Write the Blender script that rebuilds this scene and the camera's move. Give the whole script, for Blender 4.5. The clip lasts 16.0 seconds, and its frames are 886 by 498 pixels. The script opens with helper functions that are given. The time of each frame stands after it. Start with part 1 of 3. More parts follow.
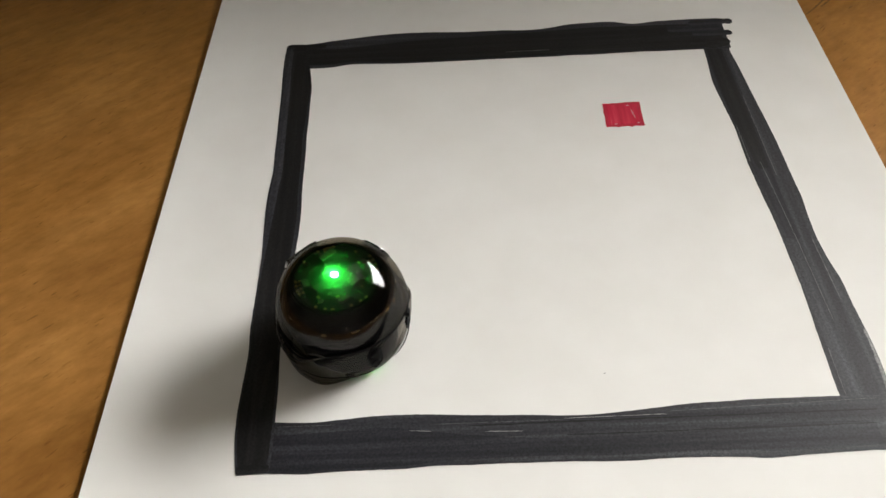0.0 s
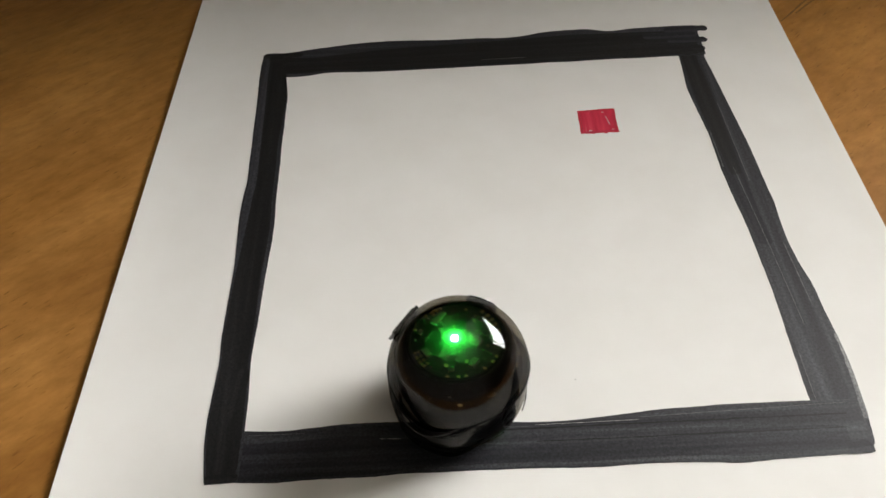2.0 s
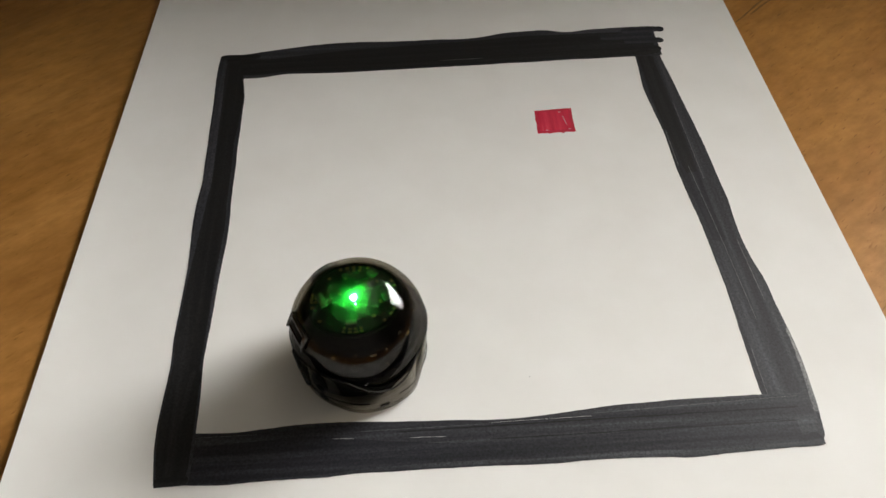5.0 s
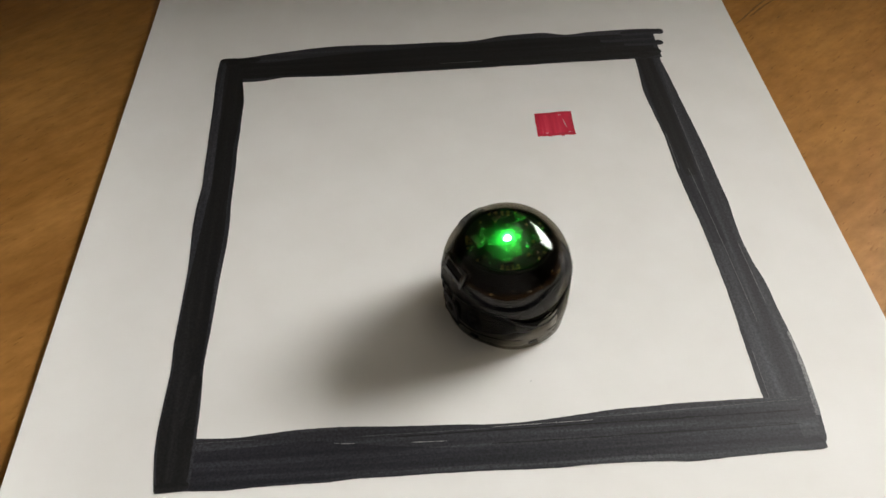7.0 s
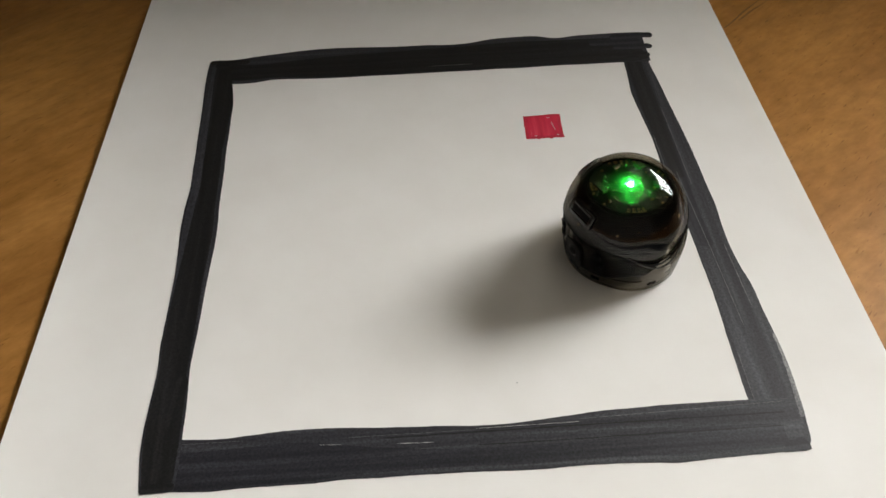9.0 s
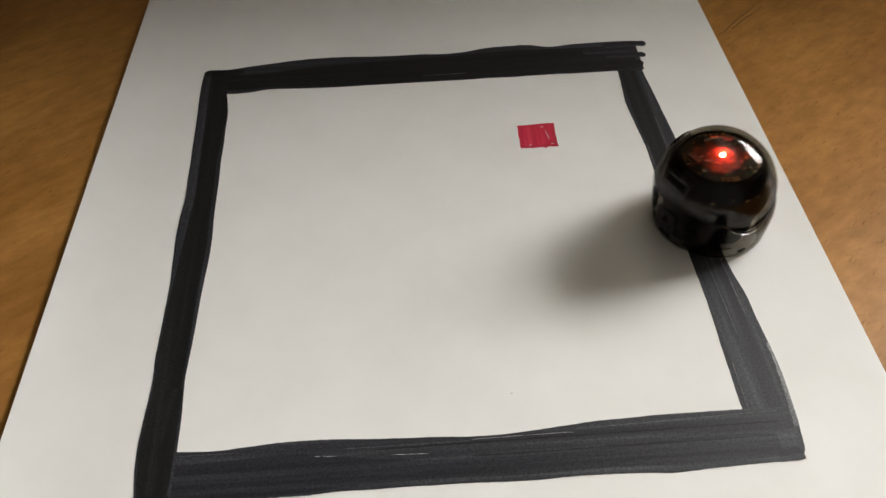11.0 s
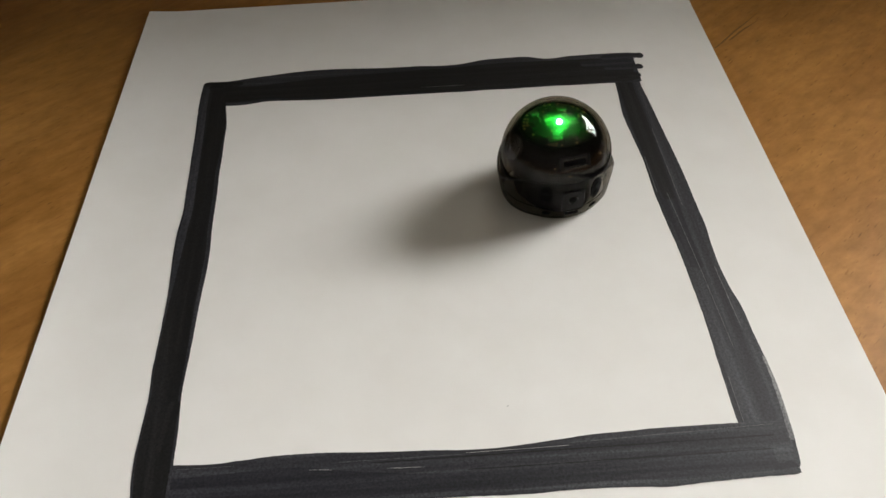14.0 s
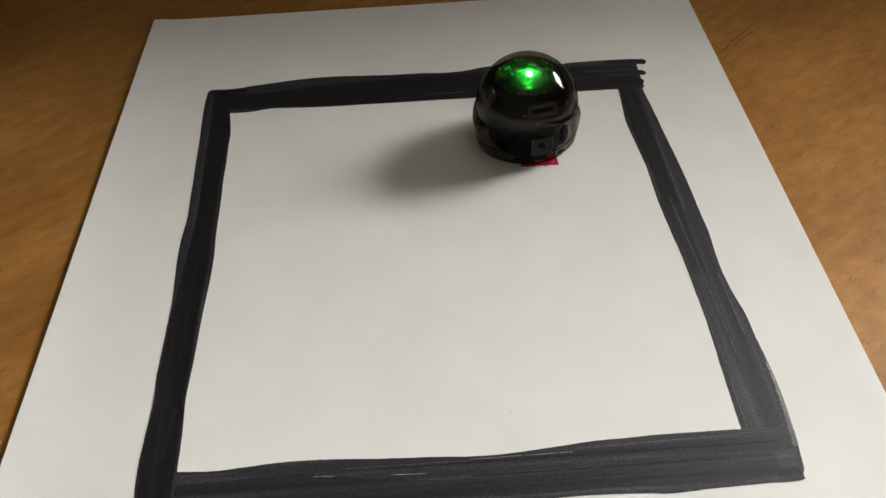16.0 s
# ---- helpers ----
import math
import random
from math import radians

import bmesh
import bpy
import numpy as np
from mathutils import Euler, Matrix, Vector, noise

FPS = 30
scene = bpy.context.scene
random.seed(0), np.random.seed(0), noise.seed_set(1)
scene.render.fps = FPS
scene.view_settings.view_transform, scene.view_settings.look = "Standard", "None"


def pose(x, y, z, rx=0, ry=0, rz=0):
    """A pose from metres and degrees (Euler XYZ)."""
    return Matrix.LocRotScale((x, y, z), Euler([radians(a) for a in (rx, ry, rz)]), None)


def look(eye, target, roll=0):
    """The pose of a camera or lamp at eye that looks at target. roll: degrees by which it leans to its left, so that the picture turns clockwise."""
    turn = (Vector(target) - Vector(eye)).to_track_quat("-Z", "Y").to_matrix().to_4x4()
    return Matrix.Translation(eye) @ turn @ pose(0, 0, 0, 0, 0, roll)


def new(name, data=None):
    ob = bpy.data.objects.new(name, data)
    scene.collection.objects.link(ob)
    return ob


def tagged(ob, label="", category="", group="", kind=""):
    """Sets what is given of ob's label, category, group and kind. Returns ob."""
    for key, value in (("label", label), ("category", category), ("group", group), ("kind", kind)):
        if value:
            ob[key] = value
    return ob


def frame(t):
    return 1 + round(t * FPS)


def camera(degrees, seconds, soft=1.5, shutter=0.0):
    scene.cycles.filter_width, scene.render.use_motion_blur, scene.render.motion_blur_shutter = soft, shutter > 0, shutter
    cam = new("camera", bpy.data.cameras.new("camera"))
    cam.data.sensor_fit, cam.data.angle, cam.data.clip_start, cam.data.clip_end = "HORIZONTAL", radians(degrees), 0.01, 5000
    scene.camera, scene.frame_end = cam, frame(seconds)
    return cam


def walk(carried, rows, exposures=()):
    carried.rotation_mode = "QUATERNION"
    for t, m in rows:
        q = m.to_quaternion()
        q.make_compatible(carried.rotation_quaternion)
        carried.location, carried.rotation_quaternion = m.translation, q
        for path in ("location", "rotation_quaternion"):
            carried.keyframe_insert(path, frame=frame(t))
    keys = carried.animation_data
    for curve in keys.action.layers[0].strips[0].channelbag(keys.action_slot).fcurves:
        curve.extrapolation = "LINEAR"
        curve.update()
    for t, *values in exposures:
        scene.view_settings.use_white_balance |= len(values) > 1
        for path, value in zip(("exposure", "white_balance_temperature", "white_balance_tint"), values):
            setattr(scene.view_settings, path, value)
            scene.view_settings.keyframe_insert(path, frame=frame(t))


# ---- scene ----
cam = camera(53.7, 16.0, soft=1.5, shutter=0.5)
PATH = [
    (0, (-0.01581, -0.18234, 0.18049), (-0.02328, -0.01610, 0.0), -4.532),
    (0.5, (-0.01529, -0.18351, 0.18011), (-0.02285, -0.01632, 0.0), -4.564),
    (1, (-0.01424, -0.18292, 0.17933), (-0.02201, -0.01590, 0.0), -4.712),
    (1.5, (-0.01240, -0.18311, 0.17947), (-0.01979, -0.01529, 0.0), -4.747),
    (2, (-0.00996, -0.18271, 0.17961), (-0.01567, -0.01382, 0.0), -4.415),
    (2.5, (-0.00915, -0.18289, 0.17965), (-0.01377, -0.01345, 0.0), -4.266),
    (3, (-0.00915, -0.18364, 0.17849), (-0.01240, -0.01478, 0.0), -3.901),
    (3.5, (-0.00723, -0.18374, 0.17753), (-0.00848, -0.01551, 0.0), -3.542),
    (4, (-0.00605, -0.18455, 0.17732), (-0.00588, -0.01646, 0.0), -3.301),
    (6.5, (-0.00359, -0.18318, 0.17715), (-0.00173, -0.01257, 0.0), -3.161),
    (7, (-0.00499, -0.18326, 0.17738), (-0.00335, -0.01359, 0.0), -3.258),
    (7.5, (-0.00507, -0.18434, 0.17899), (-0.00338, -0.01350, 0.0), -3.280),
    (8, (-0.00332, -0.18462, 0.17822), (-0.00111, -0.01360, 0.0), -3.165),
    (8.5, (-0.00267, -0.18468, 0.17757), (0.00005, -0.01382, 0.0), -2.944),
    (9, (-0.00305, -0.18402, 0.17722), (0.00014, -0.01314, 0.0), -2.756),
    (11.5, (-0.00173, -0.18314, 0.17879), (0.00261, -0.00849, 0.0), -2.756),
    (12, (-0.00040, -0.18332, 0.17791), (0.00383, -0.00887, 0.0), -2.776),
    (12.5, (0.00068, -0.18379, 0.17849), (0.00441, -0.00869, 0.0), -2.897),
    (13, (0.00086, -0.18364, 0.17893), (0.00420, -0.00777, 0.0), -3.153),
    (13.5, (-0.00002, -0.18311, 0.17896), (0.00340, -0.00682, 0.0), -3.064),
    (14, (-0.00079, -0.18248, 0.18020), (0.00303, -0.00447, 0.0), -2.847),
    (14.5, (-0.00125, -0.18246, 0.18114), (0.00167, -0.00308, 0.0), -3.150),
    (15, (-0.00037, -0.18264, 0.18151), (0.00238, -0.00251, 0.0), -3.216),
    (15.5, (-0.00024, -0.18259, 0.18103), (0.00239, -0.00210, 0.0), -3.244),
    (16, (-0.00026, -0.18268, 0.18071), (0.00227, -0.00171, 0.0), -3.254),
]
walk(cam, [(t, look(eye, target, roll)) for t, eye, target, roll in PATH], exposures=[(0.0, 0.17), (2.0, 0.12), (4.0, 0.04), (7.0, 0.0), (12.0, -0.04), (16.0, -0.04)])

# ---------------------------------------------------------------- light
ROOM_TURN = 16.0          # the room's window faces the table along this bearing
WINDOW_FAR = 1.60         # from the sheet's middle to the window wall's inner face
WIN_HALF, WIN_MID, WIN_LOW, WIN_HIGH = 1.15, 0.95, 0.36, 1.20   # half width, middle along the wall; heights above the table top
world = bpy.data.worlds.new("overcast_sky")
scene.world = world
world.use_nodes = True
wn = world.node_tree
sky = wn.nodes.new("ShaderNodeTexSky")
sky.sky_type, sky.sun_disc, sky.sun_elevation, sky.sun_rotation = "NISHITA", False, radians(35), radians(60)
wn.links.new(sky.outputs[0], wn.nodes["Background"].inputs[0])
wn.nodes["Background"].inputs[1].default_value = 0.08
ROOM = pose(0, 0, 0, 0, 0, ROOM_TURN)
lamp = bpy.data.lights.new("window_daylight", "AREA")
lamp.shape, lamp.size, lamp.size_y = "RECTANGLE", 2 * WIN_HALF + 0.1, WIN_HIGH - WIN_LOW + 0.1
lamp.energy, lamp.color = 292.0, (1.0, 0.98, 0.945)
lamp_ob = new("window_daylight", lamp)
lamp_ob.matrix_world = ROOM @ Matrix.Translation((WINDOW_FAR + 0.24, WIN_MID, (WIN_LOW + WIN_HIGH) / 2)) @ pose(0, 0, 0, 90, 0, 90)


# ---------------------------------------------------------------- materials
def material(name, rough=0.5, metal=0.0, color=(0.5, 0.5, 0.5), spec=0.5):
    m = bpy.data.materials.new(name)
    m.use_nodes = True
    b = m.node_tree.nodes["Principled BSDF"]
    b.inputs["Base Color"].default_value = (*color, 1)
    b.inputs["Roughness"].default_value = rough
    b.inputs["Metallic"].default_value = metal
    b.inputs["Specular IOR Level"].default_value = spec
    return m, m.node_tree, b


def node(nt, kind, **values):
    n = nt.nodes.new("ShaderNode" + kind)
    for k, v in values.items():
        n.inputs[k.replace("_", " ")].default_value = v
    return n


def stretched(nt, scale, turn=0.0):
    """Object coordinates, turned about z and scaled."""
    tc = nt.nodes.new("ShaderNodeTexCoord")
    turned = nt.nodes.new("ShaderNodeMapping")
    turned.inputs["Rotation"].default_value = (0, 0, radians(turn))
    mp = nt.nodes.new("ShaderNodeMapping")
    mp.inputs["Scale"].default_value = scale
    nt.links.new(tc.outputs["Object"], turned.inputs["Vector"])
    nt.links.new(turned.outputs[0], mp.inputs["Vector"])
    return mp.outputs[0]


def noise_of(nt, vec, scale, detail=4.0, rough=0.55):
    n = node(nt, "TexNoise", Scale=scale, Detail=detail, Roughness=rough)
    nt.links.new(vec, n.inputs["Vector"])
    return n.outputs["Fac"]


def ramp(nt, fac, stops):
    r = nt.nodes.new("ShaderNodeValToRGB")
    while len(r.color_ramp.elements) < len(stops):
        r.color_ramp.elements.new(0.5)
    for e, (p, c) in zip(r.color_ramp.elements, stops):
        e.position, e.color = p, (*c, 1)
    nt.links.new(fac, r.inputs[0])
    return r.outputs[0]


def mix(nt, a, b, fac, how="MIX"):
    n = nt.nodes.new("ShaderNodeMix")
    n.data_type, n.blend_type = "RGBA", how
    for sock, v in ((n.inputs[0], fac), (n.inputs[6], a), (n.inputs[7], b)):
        if isinstance(v, (float, int)):
            sock.default_value = v
        elif isinstance(v, tuple):
            sock.default_value = (*v, 1)
        else:
            nt.links.new(v, sock)
    return n.outputs[2]


def bump(nt, b, height, strength, distance):
    n = node(nt, "Bump", Strength=strength, Distance=distance)
    nt.links.new(height, n.inputs["Height"])
    nt.links.new(n.outputs[0], b.inputs["Normal"])


def wood_material():
    m, nt, b = material("honey_wood", 0.4, spec=0.28)
    fine = noise_of(nt, stretched(nt, (35, 420, 35), -43), 1.0, 5)
    broad = noise_of(nt, stretched(nt, (7, 30, 7), -43), 1.0, 4, 0.6)
    cloud = noise_of(nt, stretched(nt, (16, 24, 16), -43), 1.0, 3)
    curl = noise_of(nt, stretched(nt, (105, 210, 105), -34), 1.0, 5, 0.65)
    pores = noise_of(nt, stretched(nt, (170, 1100, 170), -43), 1.0, 2)
    fleck = noise_of(nt, stretched(nt, (210, 760, 210), -47), 1.0, 2)
    col = ramp(nt, broad, [(0.25, (0.335, 0.158, 0.039)), (0.5, (0.41, 0.205, 0.058)), (0.75, (0.465, 0.245, 0.076))])
    col = mix(nt, col, ramp(nt, fine, [(0.3, (0.76, 0.70, 0.62)), (0.62, (1.0, 1.0, 1.0))]), 0.3, "MULTIPLY")
    col = mix(nt, col, ramp(nt, cloud, [(0.3, (0.72, 0.65, 0.55)), (0.7, (1.16, 1.13, 1.05))]), 0.85, "MULTIPLY")
    col = mix(nt, col, ramp(nt, curl, [(0.32, (0.74, 0.68, 0.58)), (0.66, (1.18, 1.16, 1.12))]), 0.75, "MULTIPLY")
    col = mix(nt, col, ramp(nt, fleck, [(0.24, (0.50, 0.38, 0.24)), (0.33, (1.0, 1.0, 1.0))]), 0.5, "MULTIPLY")
    col = mix(nt, col, ramp(nt, pores, [(0.27, (0.35, 0.28, 0.22)), (0.34, (1.0, 1.0, 1.0))]), 0.6, "MULTIPLY")
    nt.links.new(col, b.inputs["Base Color"])
    nt.links.new(ramp(nt, fine, [(0.3, (0.46, 0.46, 0.46)), (0.7, (0.36, 0.36, 0.36))]), b.inputs["Roughness"])
    b.inputs["Coat Weight"].default_value, b.inputs["Coat Roughness"].default_value = 0.22, 0.09
    bump(nt, b, pores, 0.08, 0.00005)
    return m


def paper_material():
    m, nt, b = material("white_paper", 0.75, spec=0.25)
    tooth = noise_of(nt, stretched(nt, (1, 1, 1)), 1500.0, 3)
    cloud = noise_of(nt, stretched(nt, (1, 1, 1)), 45.0, 3)
    col = ramp(nt, cloud, [(0.3, (0.80, 0.785, 0.755)), (0.7, (0.84, 0.83, 0.805))])
    nt.links.new(col, b.inputs["Base Color"])
    bump(nt, b, mix(nt, tooth, cloud, 0.65), 0.35, 0.00012)
    return m


def ink_material(name, dark, mid, light, gaps):
    """Marker ink: streaks along the stroke's own x axis, with pale gaps between passes of the nib."""
    m, nt, b = material(name, 0.5, spec=0.3)
    broad = noise_of(nt, stretched(nt, (10, 420, 1)), 1.0, 3)
    fine = noise_of(nt, stretched(nt, (22, 1500, 1)), 1.0, 3)
    tooth = noise_of(nt, stretched(nt, (1, 1, 1)), 1500.0, 4, 0.7)
    col = ramp(nt, broad, [(0.32, dark), (0.52, mid), (0.72, light)])
    col = mix(nt, col, ramp(nt, tooth, [(0.32, (0.45, 0.45, 0.45)), (0.68, (1.8, 1.8, 1.8))]), 0.9, "MULTIPLY")
    col = mix(nt, col, (0.30, 0.29, 0.28), ramp(nt, fine, [(0.70, (0, 0, 0)), (0.80, (gaps, gaps, gaps))]))
    nt.links.new(col, b.inputs["Base Color"])
    bump(nt, b, tooth, 0.2, 0.0001)
    return m


def red_material():
    m, nt, b = material("red_ink", 0.55, spec=0.3)
    broad = noise_of(nt, stretched(nt, (500, 45, 1)), 1.0, 3)
    fine = noise_of(nt, stretched(nt, (900, 60, 1)), 1.0, 2)
    col = ramp(nt, broad, [(0.3, (0.46, 0.014, 0.04)), (0.55, (0.60, 0.028, 0.065)), (0.75, (0.68, 0.07, 0.11))])
    col = mix(nt, col, (0.74, 0.36, 0.36), ramp(nt, fine, [(0.70, (0, 0, 0)), (0.82, (0.7, 0.7, 0.7))]))
    nt.links.new(col, b.inputs["Base Color"])
    return m


def clear_material(name, tint, rough=0.035, gloss_low=0.045, gloss_high=0.30, waves=0.0):
    """Smoke-tinted clear plastic: tinted see-through, with gloss that grows at a slant."""
    m = bpy.data.materials.new(name)
    m.use_nodes = True
    nt = m.node_tree
    nt.nodes.remove(nt.nodes["Principled BSDF"])
    see = node(nt, "BsdfTransparent", Color=(*tint, 1))
    gloss = node(nt, "BsdfGlossy", Roughness=rough)
    facing = node(nt, "LayerWeight", Blend=0.5)
    if waves:
        wavy = node(nt, "Bump", Strength=waves, Distance=0.0004)
        nt.links.new(noise_of(nt, stretched(nt, (1, 1, 0.5)), 260.0, 3), wavy.inputs["Height"])
        nt.links.new(wavy.outputs[0], gloss.inputs["Normal"])
    steep = nt.nodes.new("ShaderNodeMath")
    steep.operation = "POWER"
    steep.inputs[1].default_value = 5.0
    gain = nt.nodes.new("ShaderNodeMath")
    gain.operation = "MULTIPLY_ADD"
    gain.inputs[1].default_value, gain.inputs[2].default_value = gloss_high, gloss_low
    nt.links.new(facing.outputs["Facing"], steep.inputs[0])
    nt.links.new(steep.outputs[0], gain.inputs[0])
    mixer = nt.nodes.new("ShaderNodeMixShader")
    nt.links.new(gain.outputs[0], mixer.inputs[0])
    nt.links.new(see.outputs[0], mixer.inputs[1])
    nt.links.new(gloss.outputs[0], mixer.inputs[2])
    nt.links.new(mixer.outputs[0], nt.nodes["Material Output"].inputs[0])
    return m


def plain_material(name, color, rough, metal=0.0, vary=0.25, scale=900.0, spec=0.5):
    m, nt, b = material(name, rough, metal, color, spec)
    n = noise_of(nt, stretched(nt, (1, 1, 1)), scale, 4)
    lo, hi = tuple(c * (1 - vary) for c in color), tuple(min(1, c * (1 + vary)) for c in color)
    nt.links.new(ramp(nt, n, [(0.3, lo), (0.7, hi)]), b.inputs["Base Color"])
    return m


def glow_material(name, color, strength):
    m = bpy.data.materials.new(name)
    m.use_nodes = True
    nt = m.node_tree
    nt.nodes.remove(nt.nodes["Principled BSDF"])
    e = node(nt, "Emission", Color=(*color, 1), Strength=strength)
    nt.links.new(e.outputs[0], nt.nodes["Material Output"].inputs[0])
    return m


WOOD, PAPER, RED = wood_material(), paper_material(), red_material()
INK = ink_material("black_marker_ink", (0.008, 0.0082, 0.0105), (0.017, 0.0173, 0.0215), (0.036, 0.0365, 0.044), 0.35)
INK_WORN = ink_material("worn_marker_ink", (0.015, 0.0153, 0.0185), (0.029, 0.0294, 0.0345), (0.056, 0.0565, 0.064), 0.6)
INK_CORE = ink_material("dense_marker_ink", (0.005, 0.005, 0.005), (0.009, 0.009, 0.009), (0.016, 0.016, 0.017), 0.15)
INK_THIN = ink_material("thin_marker_ink", (0.055, 0.055, 0.06), (0.11, 0.11, 0.115), (0.24, 0.238, 0.236), 0.9)
BARE = plain_material("bare_paper_gap", (0.55, 0.54, 0.52), 0.7)
SMOKE = clear_material("smoke_clear_plastic", (0.42, 0.395, 0.34), 0.02, gloss_low=0.04, gloss_high=0.20)
SMOKE_IN = clear_material("smoke_clear_plastic_inside", (0.85, 0.84, 0.82), gloss_low=0.0, gloss_high=0.0)
SKIRT = clear_material("smoke_skirt_plastic", (0.42, 0.395, 0.35), 0.05, 0.022, 0.50, waves=0.9)
BLACK = plain_material("black_plastic", (0.0022, 0.0021, 0.002), 0.35, spec=0.03)
GROOVE = plain_material("dark_groove", (0.003, 0.003, 0.003), 0.6, spec=0.08)
BOARD = plain_material("circuit_board", (0.006, 0.020, 0.008), 0.45, vary=0.6, scale=700.0)
CHIP = plain_material("chip_case", (0.10, 0.12, 0.09), 0.3)
SILVER = plain_material("solder", (0.80, 0.78, 0.73), 0.18, 1.0)
GOLD = plain_material("gold_pad", (0.55, 0.40, 0.18), 0.35, 1.0)
PORT_EDGE = plain_material("glossy_smoke_edge", (0.026, 0.025, 0.0235), 0.07, spec=0.8)
PLATE = plain_material("plate_plastic", (0.006, 0.0058, 0.0055), 0.4, spec=0.2)
TIN = plain_material("tinned_joint", (0.92, 0.90, 0.85), 0.16, 0.8, vary=0.08)
RUBBER = plain_material("wheel_rubber", (0.012, 0.012, 0.012), 0.7)
GREEN_GLOW = glow_material("green_led_glow", (0.03, 1.0, 0.08), 2500.0)
RED_GLOW = glow_material("red_led_glow", (1.0, 0.045, 0.02), 2100.0)
DARK_GRAIN = plain_material("dark_grain", (0.20, 0.095, 0.028), 0.45)
STREAK = plain_material("pale_ink_streak", (0.10, 0.10, 0.102), 0.6, vary=0.6, scale=1800.0)
SMOKE_DARK = plain_material("dark_smoke_plastic", (0.010, 0.0095, 0.009), 0.12)
UNDER_GREEN = glow_material("green_under_glow", (0.06, 1.0, 0.12), 8.0)
UNDER_RED = glow_material("red_under_glow", (1.0, 0.05, 0.03), 10.0)

# faintly scattering film, only there to show a halo round the bead
def halo_material():
    m = bpy.data.materials.new("halo_film")
    m.use_nodes = True
    nt = m.node_tree
    nt.nodes.remove(nt.nodes["Principled BSDF"])
    mixer = nt.nodes.new("ShaderNodeMixShader")
    mixer.inputs[0].default_value = 0.014
    nt.links.new(node(nt, "BsdfTransparent").outputs[0], mixer.inputs[1])
    nt.links.new(node(nt, "BsdfTranslucent", Color=(0.9, 0.9, 0.9, 1)).outputs[0], mixer.inputs[2])
    nt.links.new(mixer.outputs[0], nt.nodes["Material Output"].inputs[0])
    return m


HALO = halo_material()
RED_EDGE = plain_material("dense_red_ink", (0.47, 0.012, 0.038), 0.5, vary=0.2, scale=1500.0)
PLASTER = plain_material("plaster", (0.265, 0.25, 0.222), 0.9, vary=0.05, scale=3.0)
FLOORING = plain_material("floor_covering", (0.16, 0.12, 0.09), 0.7, vary=0.2, scale=8.0)
FRAME_PAINT = plain_material("white_frame_paint", (0.75, 0.75, 0.73), 0.4, vary=0.04, scale=20.0)


# ---------------------------------------------------------------- helpers
def mesh_of(name, bm, mat, smooth=True):
    me = bpy.data.meshes.new(name)
    bmesh.ops.recalc_face_normals(bm, faces=bm.faces)
    bm.to_mesh(me)
    bm.free()
    for mt in mat if isinstance(mat, (list, tuple)) else [mat]:
        me.materials.append(mt)
    if smooth:
        for p in me.polygons:
            p.use_smooth = True
        me.set_sharp_from_angle(angle=radians(35))
    return me


def part(name, bm, mat, parent, label="", m=None, smooth=True):
    ob = new(name, mesh_of(name, bm, mat, smooth))
    ob.parent = parent
    if m is not None:
        ob.matrix_basis = m
    if label:
        ob["label"] = label
    return ob


def box(sx, sy, sz, at=(0, 0, 0), bevel=0.0, bm=None):
    bm = bm or bmesh.new()
    r = bmesh.ops.create_cube(bm, size=1.0, matrix=Matrix.Translation(at) @ Matrix.Diagonal((sx, sy, sz, 1)))
    if bevel:
        edges = {e for v in r["verts"] for e in v.link_edges}
        bmesh.ops.bevel(bm, geom=list(edges), offset=bevel, segments=2, affect="EDGES", profile=0.6)
    return bm


def lathe(profile, seg=96, a0=0.0, a1=360.0, closed=False):
    """Turn a profile of (radius, height) about z between two angles; closed joins the profile's ends."""
    bm = bmesh.new()
    full = abs(a1 - a0) > 359.9
    n = seg if full else seg + 1
    rings = []
    for i in range(n):
        a = radians(a0 + (a1 - a0) * i / seg)
        rings.append([bm.verts.new((r * math.cos(a), r * math.sin(a), z)) for r, z in profile])
    k = len(profile)
    for i in range(seg):
        p, q = rings[i], rings[(i + 1) % n]
        for j in range(k if closed else k - 1):
            bm.faces.new((p[j], q[j], q[(j + 1) % k], p[(j + 1) % k]))
    if not full and closed:
        bm.faces.new(rings[0])
        bm.faces.new(rings[-1][::-1])
    bmesh.ops.remove_doubles(bm, verts=bm.verts, dist=1e-7)
    return bm


def tube(points, radius, seg=8, loop=False):
    bm = bmesh.new()
    rings, n = [], len(points)
    for i, p in enumerate(points):
        a = points[(i - 1) % n] if loop or i else p
        b = points[(i + 1) % n] if loop or i < n - 1 else p
        d = (Vector(b) - Vector(a)).normalized()
        u = d.cross(Vector((0, 0, 1))).normalized()
        v = d.cross(u)
        rings.append([bm.verts.new(Vector(p) + radius * (math.cos(2 * math.pi * j / seg) * u + math.sin(2 * math.pi * j / seg) * v)) for j in range(seg)])
    for i in range(n if loop else n - 1):
        p, q = rings[i], rings[(i + 1) % n]
        for j in range(seg):
            bm.faces.new((p[j], p[(j + 1) % seg], q[(j + 1) % seg], q[j]))
    if not loop:
        bm.faces.new(rings[0][::-1])
        bm.faces.new(rings[-1])
    return bm


# ---------------------------------------------------------------- the room
TABLE_TOP = -0.00050
FLOOR = TABLE_TOP - 0.75


